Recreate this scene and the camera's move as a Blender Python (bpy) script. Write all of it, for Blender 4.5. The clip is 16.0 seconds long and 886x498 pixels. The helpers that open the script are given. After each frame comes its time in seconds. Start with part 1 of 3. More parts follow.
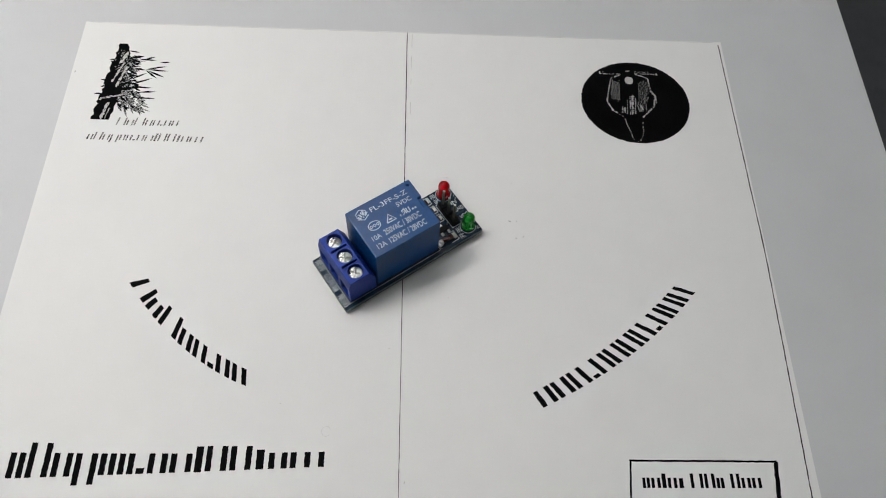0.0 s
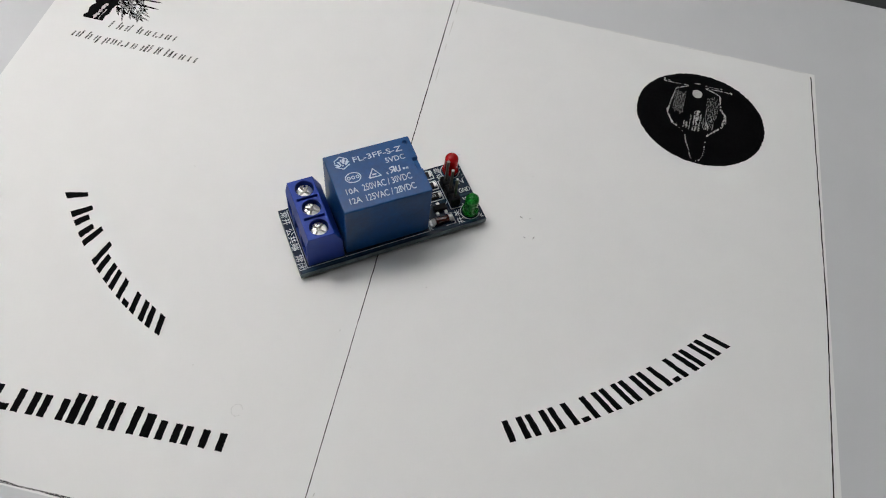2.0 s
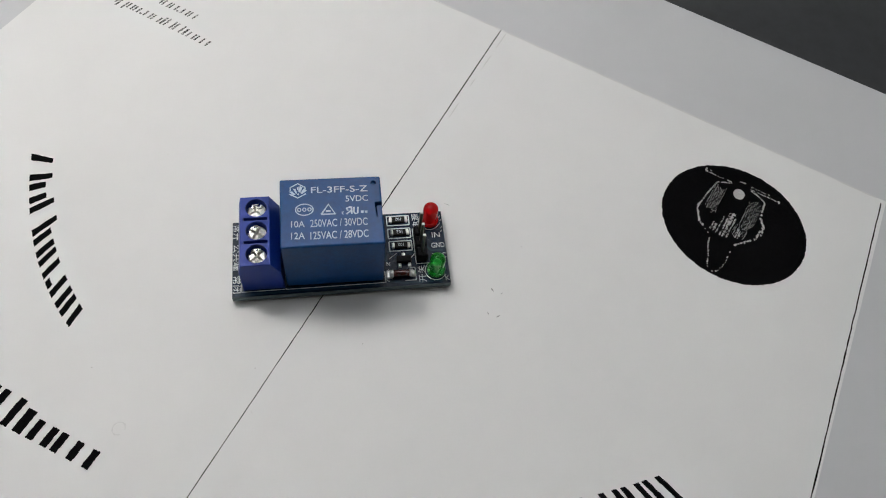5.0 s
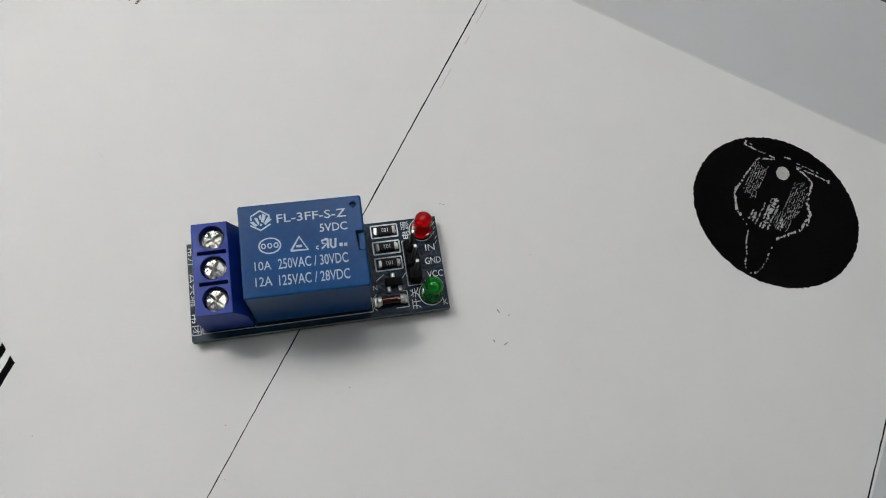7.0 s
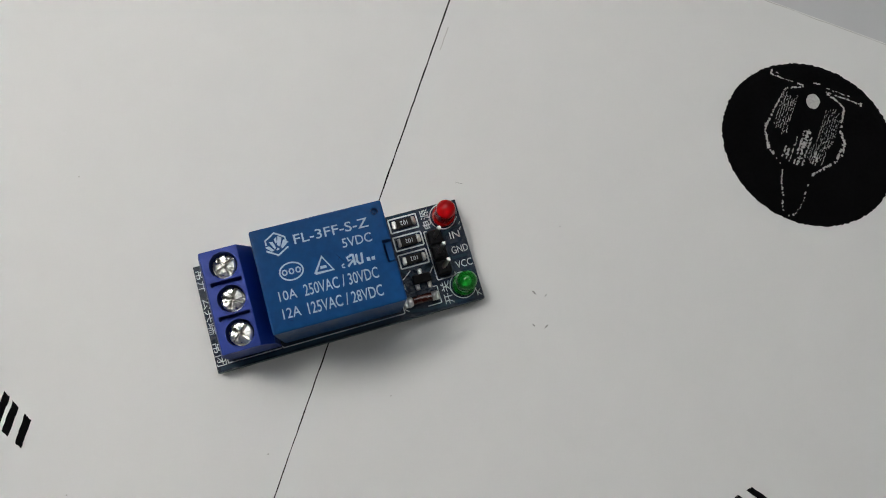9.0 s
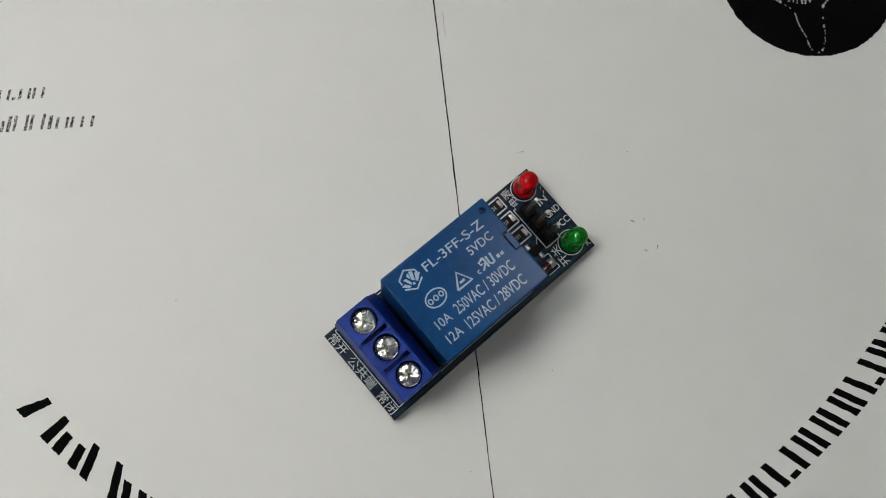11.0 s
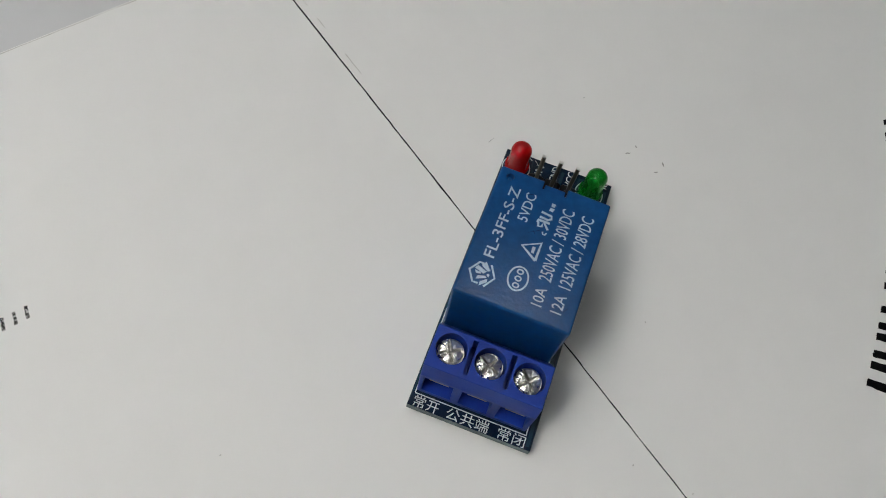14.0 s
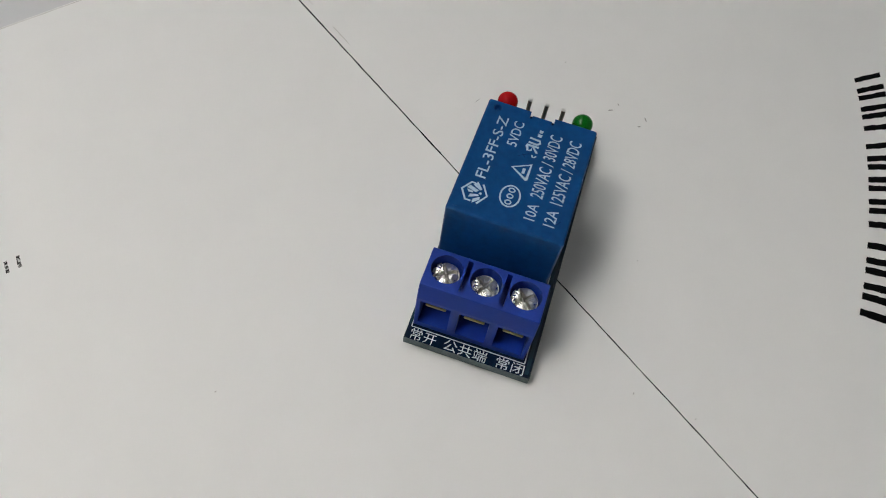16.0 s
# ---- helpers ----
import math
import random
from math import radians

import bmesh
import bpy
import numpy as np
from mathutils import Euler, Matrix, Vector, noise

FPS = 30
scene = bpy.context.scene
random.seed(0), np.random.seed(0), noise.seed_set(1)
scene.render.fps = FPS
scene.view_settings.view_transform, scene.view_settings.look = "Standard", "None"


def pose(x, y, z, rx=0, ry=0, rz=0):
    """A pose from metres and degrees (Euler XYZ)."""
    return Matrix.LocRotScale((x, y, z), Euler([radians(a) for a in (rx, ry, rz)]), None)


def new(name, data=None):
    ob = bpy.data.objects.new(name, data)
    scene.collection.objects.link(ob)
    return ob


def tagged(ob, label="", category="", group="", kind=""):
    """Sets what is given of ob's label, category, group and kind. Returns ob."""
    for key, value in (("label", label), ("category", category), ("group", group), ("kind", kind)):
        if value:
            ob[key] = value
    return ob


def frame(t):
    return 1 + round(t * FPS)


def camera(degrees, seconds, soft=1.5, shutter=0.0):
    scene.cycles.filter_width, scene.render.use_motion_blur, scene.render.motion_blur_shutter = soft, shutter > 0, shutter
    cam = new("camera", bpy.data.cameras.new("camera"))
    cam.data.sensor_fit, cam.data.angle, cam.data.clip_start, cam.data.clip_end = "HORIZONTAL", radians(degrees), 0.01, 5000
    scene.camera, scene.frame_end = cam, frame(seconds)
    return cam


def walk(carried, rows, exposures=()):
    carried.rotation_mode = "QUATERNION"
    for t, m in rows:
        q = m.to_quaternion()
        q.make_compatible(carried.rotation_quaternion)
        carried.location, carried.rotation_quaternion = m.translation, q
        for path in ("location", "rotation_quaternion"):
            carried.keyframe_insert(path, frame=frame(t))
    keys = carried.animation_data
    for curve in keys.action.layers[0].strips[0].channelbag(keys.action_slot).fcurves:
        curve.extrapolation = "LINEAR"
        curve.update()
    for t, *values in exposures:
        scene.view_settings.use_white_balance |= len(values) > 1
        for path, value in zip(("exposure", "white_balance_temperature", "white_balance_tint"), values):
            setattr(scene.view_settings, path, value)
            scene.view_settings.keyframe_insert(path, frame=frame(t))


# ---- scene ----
cam = camera(62.07, 16.0, soft=1.05)
ROWS = [
    (0.0, 0.00366, -0.06965, 0.18008, 26.929, -2.588, 0.066),
    (0.5, 0.00535, -0.07254, 0.16812, 29.238, -2.967, 1.765),
    (1.0, 0.00769, -0.07282, 0.15645, 30.138, -3.587, 4.526),
    (1.5, 0.01367, -0.07222, 0.14858, 30.399, -4.137, 8.347),
    (2.0, 0.02089, -0.06724, 0.14224, 30.633, -4.816, 12.343),
    (2.5, 0.02645, -0.06247, 0.14100, 30.736, -5.545, 15.756),
    (3.0, 0.03159, -0.05870, 0.14176, 30.813, -5.984, 18.545),
    (3.5, 0.03449, -0.05163, 0.13987, 29.962, -5.844, 21.047),
    (4.0, 0.04033, -0.04452, 0.13974, 29.319, -5.563, 24.131),
    (4.2, 0.04392, -0.04448, 0.13943, 29.809, -5.012, 26.454),
    (6.3, 0.02926, -0.01716, 0.12710, 22.581, -6.923, 27.568),
    (6.5, 0.02795, -0.01293, 0.12563, 20.889, -6.778, 26.706),
    (7.0, 0.02351, -0.00775, 0.12653, 18.865, -5.875, 25.449),
    (7.5, 0.02019, -0.00322, 0.12510, 16.134, -5.872, 25.084),
    (8.0, 0.01542, 0.00002, 0.12363, 14.464, -6.184, 24.650),
    (8.2, 0.01372, 0.00202, 0.12359, 13.516, -6.291, 24.131),
    (10.3, -0.00636, 0.00663, 0.11576, 10.675, -5.384, 3.774),
    (10.5, -0.01017, 0.00593, 0.11641, 10.508, -5.232, 1.769),
    (11.0, -0.01481, 0.00638, 0.12048, 11.184, -4.577, -6.002),
    (11.5, -0.02121, 0.00926, 0.12274, 11.113, -4.422, -13.441),
    (12.0, -0.02563, 0.01274, 0.12529, 14.354, -4.466, -22.137),
    (12.5, -0.03094, 0.00860, 0.12083, 18.442, -5.457, -29.192),
    (13.0, -0.03524, 0.00769, 0.11450, 20.155, -5.869, -32.931),
    (13.5, -0.03446, 0.00141, 0.10580, 23.585, -5.211, -34.541),
    (14.0, -0.04021, -0.00045, 0.09900, 25.580, -5.359, -35.039),
    (14.5, -0.04376, -0.00281, 0.09336, 27.569, -5.322, -35.526),
    (15.0, -0.04443, -0.00665, 0.08916, 29.089, -5.182, -36.440),
    (15.5, -0.04636, -0.01134, 0.09021, 30.224, -5.354, -36.957),
    (16.0, -0.04994, -0.01379, 0.09115, 31.181, -5.311, -37.203),
]
EXPOSURES = [(0.0, -0.01, 6590, 10), (4.2, -0.05, 6590, 10), (6.3, -0.15, 6560, 9), (8.2, -0.19, 6580, 9), (10.3, -0.31, 6780, 7), (11.5, -0.33, 6760, 6), (12.0, -0.34, 6790, 6), (12.5, -0.32, 6850, 9), (13.5, -0.28, 6720, 8), (14.5, -0.29, 6620, 8), (16.0, -0.25, 6740, 9)]
walk(cam, [(t, pose(x, y, z, rx, ry, rz)) for t, x, y, z, rx, ry, rz in ROWS], EXPOSURES)

# ---- world and exposure ----
world = bpy.data.worlds.new("room_dusk")
scene.world = world
world.use_nodes = True
world.node_tree.nodes["Background"].inputs["Color"].default_value = (0.9, 0.95, 1.0, 1)
world.node_tree.nodes["Background"].inputs["Strength"].default_value = 0.05
FILL_RING_POWER = 6.3
CEILING_POWER = 10.5
FAR_CEILING_POWER = 4.3

MM = 0.001
BOARD_TURN = 34.75
BOARD_AT = (-13.4, 2.4)


# ---- materials ----
def shader(name, colour, rough=0.5, metal=0.0, vary=0.06, scale=200.0, bump=0.0, bump_scale=800.0, coat=0.0, spec=0.5,
           transmission=0.0, ior=1.45, sub=0.0, mottle=None, rough_vary=0.0, coat_rough=0.03, coat_relief=False):
    """A principled material with two scales of colour variation, uneven gloss and fine relief (scales per metre)."""
    m = bpy.data.materials.new(name)
    m.use_nodes = True
    nt = m.node_tree
    b = nt.nodes["Principled BSDF"]
    b.inputs["Roughness"].default_value = rough
    b.inputs["Metallic"].default_value = metal
    b.inputs["Coat Weight"].default_value = coat
    b.inputs["Coat Roughness"].default_value = coat_rough
    b.inputs["Specular IOR Level"].default_value = spec
    b.inputs["Transmission Weight"].default_value = transmission
    b.inputs["IOR"].default_value = ior
    if sub:
        b.inputs["Subsurface Weight"].default_value = sub
        b.inputs["Subsurface Radius"].default_value = (0.002, 0.002, 0.002)
        b.inputs["Subsurface Scale"].default_value = 1.0
    co = nt.nodes.new("ShaderNodeTexCoord")
    big, fine = nt.nodes.new("ShaderNodeTexNoise"), nt.nodes.new("ShaderNodeTexNoise")
    for n, s, d in ((big, scale * 0.12, 3.0), (fine, scale, 5.0)):
        n.inputs["Scale"].default_value = s
        n.inputs["Detail"].default_value = d
        nt.links.new(co.outputs["Object"], n.inputs["Vector"])
    add = nt.nodes.new("ShaderNodeMath")
    add.operation = "ADD"
    nt.links.new(big.outputs["Fac"], add.inputs[0])
    nt.links.new(fine.outputs["Fac"], add.inputs[1])
    ramp = nt.nodes.new("ShaderNodeMapRange")
    ramp.inputs["From Min"].default_value, ramp.inputs["From Max"].default_value = 0.6, 1.4
    nt.links.new(add.outputs[0], ramp.inputs["Value"])
    mix = nt.nodes.new("ShaderNodeMix")
    mix.data_type = "RGBA"
    other = mottle or tuple(c * (1 + 2 * vary) for c in colour)
    mix.inputs["A"].default_value = (*[max(c * (1 - vary), 0) for c in colour], 1)
    mix.inputs["B"].default_value = (*[min(c, 1) for c in other], 1)
    nt.links.new(ramp.outputs["Result"], mix.inputs["Factor"])
    nt.links.new(mix.outputs["Result"], b.inputs["Base Color"])
    if rough_vary:
        rr = nt.nodes.new("ShaderNodeMapRange")
        rr.inputs["To Min"].default_value, rr.inputs["To Max"].default_value = max(rough - rough_vary, 0.02), min(rough + rough_vary, 1)
        nt.links.new(add.outputs[0], rr.inputs["Value"])
        rr.inputs["From Min"].default_value, rr.inputs["From Max"].default_value = 0.6, 1.4
        nt.links.new(rr.outputs["Result"], b.inputs["Roughness"])
    if bump:
        grain = nt.nodes.new("ShaderNodeTexNoise")
        grain.inputs["Scale"].default_value = bump_scale
        grain.inputs["Detail"].default_value = 4.0
        nt.links.new(co.outputs["Object"], grain.inputs["Vector"])
        bp = nt.nodes.new("ShaderNodeBump")
        bp.inputs["Strength"].default_value = bump
        bp.inputs["Distance"].default_value = 0.0002
        nt.links.new(grain.outputs["Fac"], bp.inputs["Height"])
        nt.links.new(bp.outputs["Normal"], b.inputs["Normal"])
        if coat_relief:
            nt.links.new(bp.outputs["Normal"], b.inputs["Coat Normal"])
    return m


def halftone(name, ink, paper, share, scale):
    """Toner broken up into grains that leave a share of the paper bare."""
    m = bpy.data.materials.new(name)
    m.use_nodes = True
    nt = m.node_tree
    co, grain, ramp = nt.nodes.new("ShaderNodeTexCoord"), nt.nodes.new("ShaderNodeTexNoise"), nt.nodes.new("ShaderNodeValToRGB")
    grain.inputs["Scale"].default_value = scale
    grain.inputs["Detail"].default_value = 1.0
    ramp.color_ramp.elements[0].position, ramp.color_ramp.elements[0].color = 0.44 + 0.12 * (1 - share), (*ink, 1)
    ramp.color_ramp.elements[1].position, ramp.color_ramp.elements[1].color = 0.48 + 0.12 * (1 - share), (*paper, 1)
    nt.links.new(co.outputs["Object"], grain.inputs["Vector"])
    nt.links.new(grain.outputs["Fac"], ramp.inputs["Fac"])
    b = nt.nodes["Principled BSDF"]
    b.inputs["Roughness"].default_value = 0.8
    b.inputs["Specular IOR Level"].default_value = 0.15
    nt.links.new(ramp.outputs["Color"], b.inputs["Base Color"])
    return m


def glowing(name, colour, strength):
    m = bpy.data.materials.new(name)
    m.use_nodes = True
    b = m.node_tree.nodes["Principled BSDF"]
    b.inputs["Base Color"].default_value = (0.9, 0.9, 0.9, 1)
    b.inputs["Emission Color"].default_value = (*colour, 1)
    b.inputs["Emission Strength"].default_value = strength
    return m


PAPER = shader("white_office_paper", (0.755, 0.755, 0.745), rough=0.85, vary=0.012, scale=120, bump=0.06, bump_scale=3000, spec=0.25)
CARD = shader("grey_white_card", (0.565, 0.57, 0.58), rough=0.8, vary=0.02, scale=60, bump=0.05, bump_scale=2500, spec=0.25)
TABLE = shader("dark_laminate", (0.028, 0.030, 0.032), rough=0.55, vary=0.15, scale=300, bump=0.1, bump_scale=2000)
INK = shader("black_toner", (0.003, 0.003, 0.0033), rough=0.75, vary=0.25, scale=1500, bump=0.15, bump_scale=6000, spec=0.03)
GREY_INK = halftone("thin_grey_toner", (0.025, 0.025, 0.025), (0.5, 0.5, 0.49), 0.35, 3600)
PALE_INK = shader("paper_through_toner", (0.40, 0.40, 0.39), rough=0.85, vary=0.25, scale=2500)
SPECK_INK = shader("grey_toner_speck", (0.27, 0.27, 0.26), rough=0.8, vary=0.4, scale=2500)
FAINT_INK = shader("faint_toner", (0.50, 0.49, 0.47), rough=0.85, vary=0.1, scale=2500)
SMUDGE_INK = shader("faint_smudge", (0.66, 0.66, 0.65), rough=0.85, vary=0.05, scale=2500)
HALFTONE = halftone("toner_halftone", (0.008, 0.008, 0.008), (0.60, 0.60, 0.59), 0.3, 3400)
RELAY_BLUE = shader("relay_blue_plastic", (0.004, 0.053, 0.182), rough=0.50, vary=0.16, scale=900, bump=0.13, bump_scale=2600, rough_vary=0.10, spec=0.06, coat=0.40, coat_rough=0.15, coat_relief=True)
SCRATCH_BLUE = shader("scratched_blue_plastic", (0.002, 0.022, 0.085), rough=0.7, vary=0.2, scale=2500, spec=0.1)
BLOCK_BLUE = shader("terminal_blue_plastic", (0.006, 0.034, 0.26), rough=0.42, spec=0.3, vary=0.06, scale=500, bump=0.08, bump_scale=2500, rough_vary=0.06)
RELAY_PRINT = shader("pale_blue_print", (0.32, 0.44, 0.55), rough=0.6, vary=0.22, scale=2500, coat=0.40, coat_rough=0.17)
SOLDER_MASK = shader("dark_blue_solder_mask", (0.0008, 0.0085, 0.027), rough=0.42, vary=0.2, scale=700, bump=1.0, bump_scale=1700, spec=0.05, mottle=(0.0012, 0.012, 0.032), coat=0.40, coat_rough=0.035, coat_relief=True)
TRACE = shader("trace_under_mask", (0.003, 0.024, 0.044), rough=0.38, spec=0.15, vary=0.2, scale=900, bump=0.1, bump_scale=3000)
FR4 = shader("board_edge", (0.085, 0.115, 0.12), rough=0.7, vary=0.3, scale=2500, bump=0.3, bump_scale=5000)
SILK = shader("white_silkscreen", (0.54, 0.60, 0.62), rough=0.6, vary=0.12, scale=3000)
NICKEL = shader("nickel_screw", (0.78, 0.76, 0.72), rough=0.30, metal=1.0, vary=0.12, scale=1500, bump=0.6, bump_scale=1500, rough_vary=0.1)
NICKEL_SLOT_SHADE = shader("nickel_slot_shade", (0.48, 0.47, 0.44), rough=0.34, metal=1.0, vary=0.3, scale=1500, bump=1.0, bump_scale=1500)
PIN_SIDE_SHADE = shader("pin_side_shade", (0.24, 0.21, 0.16), rough=0.34, metal=1.0, vary=0.1, scale=1500)
TIN = shader("tin_solder", (0.72, 0.72, 0.70), rough=0.30, metal=1.0, vary=0.1, scale=2500, bump=0.5, bump_scale=4000)
BRASS = shader("brass_clamp", (0.62, 0.50, 0.25), rough=0.3, metal=1.0, vary=0.1, scale=1500)
DARK_PLASTIC = shader("black_plastic", (0.005, 0.005, 0.006), rough=0.55, spec=0.12, vary=0.2, scale=1200, bump=0.1, bump_scale=4000)
RESISTOR_BLACK = shader("resistor_black", (0.008, 0.007, 0.007), rough=0.5, spec=0.15, vary=0.2, scale=2500)
RED_LENS = shader("red_led_lens", (0.80, 0.002, 0.005), rough=0.10, vary=0.06, scale=900, sub=0.08, coat=0.3, coat_rough=0.01, spec=0.0, transmission=0.62)
GREEN_LENS = shader("green_led_lens", (0.004, 0.34, 0.022), rough=0.10, vary=0.06, scale=900, sub=0.08, coat=0.3, coat_rough=0.01, spec=0.0, transmission=0.62)
DIODE_GLASS = shader("amber_diode_glass", (0.045, 0.006, 0.004), rough=0.12, vary=0.5, scale=2500, coat=0.5)
PLASTER = shader("wall_plaster", (0.72, 0.72, 0.71), rough=0.9, vary=0.03, scale=8, bump=0.1, bump_scale=300)
FLOOR_TILE = shader("floor_tile", (0.22, 0.21, 0.20), rough=0.5, vary=0.06, scale=12)
LAMP_BLACK = shader("lamp_black", (0.02, 0.02, 0.02), rough=0.45, vary=0.1, scale=60)
FILL_RING_GLOW = glowing("fill_ring_diffuser", (1.0, 0.99, 0.985), FILL_RING_POWER)
CEILING_GLOW = glowing("ceiling_diffuser", (0.95, 0.97, 1.0), CEILING_POWER)
FAR_CEILING_GLOW = glowing("far_ceiling_diffuser", (0.95, 0.97, 1.0), FAR_CEILING_POWER)


# ---- mesh helpers, all lengths in millimetres ----
def link(name, bm, material, parent=None, label="", smooth=False):
    """One mesh object from a bmesh drawn in millimetres."""
    bmesh.ops.scale(bm, vec=(MM, MM, MM), verts=bm.verts)
    me = bpy.data.meshes.new(name)
    bm.to_mesh(me)
    bm.free()
    if smooth:
        for p in me.polygons:
            p.use_smooth = True
    for one in material if isinstance(material, (list, tuple)) else (material,):
        me.materials.append(one)
    ob = new(name, me)
    if parent:
        ob.parent = parent
    if label:
        ob["label"] = label
    return ob


part = link


def bm_box(x0, y0, z0, x1, y1, z1, bevel=0.0, segments=2, into=None):
    bm = bmesh.new()
    bmesh.ops.create_cube(bm, size=1)
    for v in bm.verts:
        v.co = Vector(((x0 + x1) / 2 + v.co.x * (x1 - x0), (y0 + y1) / 2 + v.co.y * (y1 - y0), (z0 + z1) / 2 + v.co.z * (z1 - z0)))
    if bevel:
        bmesh.ops.bevel(bm, geom=bm.edges[:], offset=bevel, segments=segments, profile=0.5, affect="EDGES")
    return absorb(into, bm)


def absorb(into, bm):
    if into is None:
        return bm
    me = bpy.data.meshes.new("tmp")
    bm.to_mesh(me)
    bm.free()
    into.from_mesh(me)
    bpy.data.meshes.remove(me)
    return into


def bm_lathe(profile, at=(0, 0, 0), steps=32, into=None):
    """Turns (radius, z) pairs about the upright axis."""
    bm = bmesh.new()
    rings = []
    for r, z in profile:
        if r < 1e-6:
            rings.append([bm.verts.new((at[0], at[1], at[2] + z))])
        else:
            rings.append([bm.verts.new((at[0] + r * math.cos(2 * math.pi * k / steps), at[1] + r * math.sin(2 * math.pi * k / steps), at[2] + z)) for k in range(steps)])
    for a, b in zip(rings, rings[1:]):
        for k in range(steps):
            n = (k + 1) % steps
            some = [a[k % len(a)], a[n % len(a)], b[n % len(b)], b[k % len(b)]]
            some = list(dict.fromkeys(some))
            if len(some) > 2:
                bm.faces.new(some)
    for ring, flip in ((rings[0], True), (rings[-1], False)):
        if len(ring) > 1:
            bm.faces.new(ring[::-1] if flip else ring)
    bmesh.ops.recalc_face_normals(bm, faces=bm.faces)
    return absorb(into, bm)


def bm_prism(outline, y0, y1, bevel=0.0, into=None):
    """An (x, z) outline drawn out along y."""
    bm = bmesh.new()
    a = [bm.verts.new((x, y0, z)) for x, z in outline]
    b = [bm.verts.new((x, y1, z)) for x, z in outline]
    bm.faces.new(a)
    bm.faces.new(b[::-1])
    for k in range(len(a)):
        n = (k + 1) % len(a)
        bm.faces.new((a[k], b[k], b[n], a[n]))
    bmesh.ops.recalc_face_normals(bm, faces=bm.faces)
    if bevel:
        bmesh.ops.bevel(bm, geom=bm.edges[:], offset=bevel, segments=2, profile=0.5, affect="EDGES")
    return absorb(into, bm)


def bm_flat(points, z, into=None):
    """A flat piece of print."""
    bm = bmesh.new() if into is None else into
    f = bm.faces.new([bm.verts.new((x, y, z)) for x, y in points])
    if f.calc_area() > 0:
        f.normal_update()
        if f.normal.z < 0:
            f.normal_flip()
    return bm


def bm_stroke(points, width, z, into=None, rough=0.0):
    """A printed line through the points, its edges made ragged by rough."""
    bm = bmesh.new() if into is None else into
    last = None
    for k, (x, y) in enumerate(points):
        ahead = Vector(points[min(k + 1, len(points) - 1)]) - Vector(points[max(k - 1, 0)])
        side = Vector((-ahead.y, ahead.x)).normalized() * width / 2
        s1, s2 = 1 + random.uniform(-rough, rough), 1 + random.uniform(-rough, rough)
        pair = bm.verts.new((x + side.x * s1, y + side.y * s1, z)), bm.verts.new((x - side.x * s2, y - side.y * s2, z))
        if last:
            bm.faces.new((last[0], last[1], pair[1], pair[0]))
        last = pair
    return bm


def along(p, q, step):
    n = max(2, int(math.dist(p, q) / step))
    return [(p[0] + (q[0] - p[0]) * k / n, p[1] + (q[1] - p[1]) * k / n) for k in range(n + 1)]


def carve(bm, cutter):
    """bm minus cutter, worked out once."""
    obs = []
    for b in (bm, cutter):
        bmesh.ops.recalc_face_normals(b, faces=b.faces)
        me = bpy.data.meshes.new("tmp")
        b.to_mesh(me)
        b.free()
        obs.append(new("tmp", me))
    mod = obs[0].modifiers.new("cut", "BOOLEAN")
    mod.object, mod.operation, mod.solver = obs[1], "DIFFERENCE", "EXACT"
    bpy.context.view_layer.update()
    done = bpy.data.meshes.new_from_object(obs[0].evaluated_get(bpy.context.evaluated_depsgraph_get()))
    out = bmesh.new()
    out.from_mesh(done)
    bpy.data.meshes.remove(done)
    for ob in obs:
        me = ob.data
        bpy.data.objects.remove(ob)
        bpy.data.meshes.remove(me)
    return out


def bm_text(words, box, z, turn=0.0, into=None, bold=0.0):
    """Built-in font lettering fitted to the box (x0, y0, x1, y1) of its own unturned frame, then turned about the box's middle."""
    cu = bpy.data.curves.new("tmp", "FONT")
    cu.body = words
    cu.size = 10
    cu.offset = bold
    cu.resolution_u = 3
    ob = new("tmp", cu)
    me = bpy.data.meshes.new_from_object(ob.evaluated_get(bpy.context.evaluated_depsgraph_get()))
    xs, ys = [v.co.x for v in me.vertices], [v.co.y for v in me.vertices]
    w, h = box[2] - box[0], box[3] - box[1]
    mx, my = (box[0] + box[2]) / 2, (box[1] + box[3]) / 2
    ca, sa = math.cos(radians(turn)), math.sin(radians(turn))
    for v in me.vertices:
        x = ((v.co.x - min(xs)) / (max(xs) - min(xs)) - 0.5) * w
        y = ((v.co.y - min(ys)) / (max(ys) - min(ys)) - 0.5) * h
        v.co = (mx + x * ca - y * sa, my + x * sa + y * ca, z)
    bm = bmesh.new() if into is None else into
    bm.from_mesh(me)
    bpy.data.objects.remove(ob)
    bpy.data.curves.remove(cu)
    bpy.data.meshes.remove(me)
    return bm


# ---- the room around ----
def slab(name, lo, hi, material, kind="structure", label="", category=""):
    return tagged(link(name, bm_box(*lo, *hi), material), label, category, kind=kind)


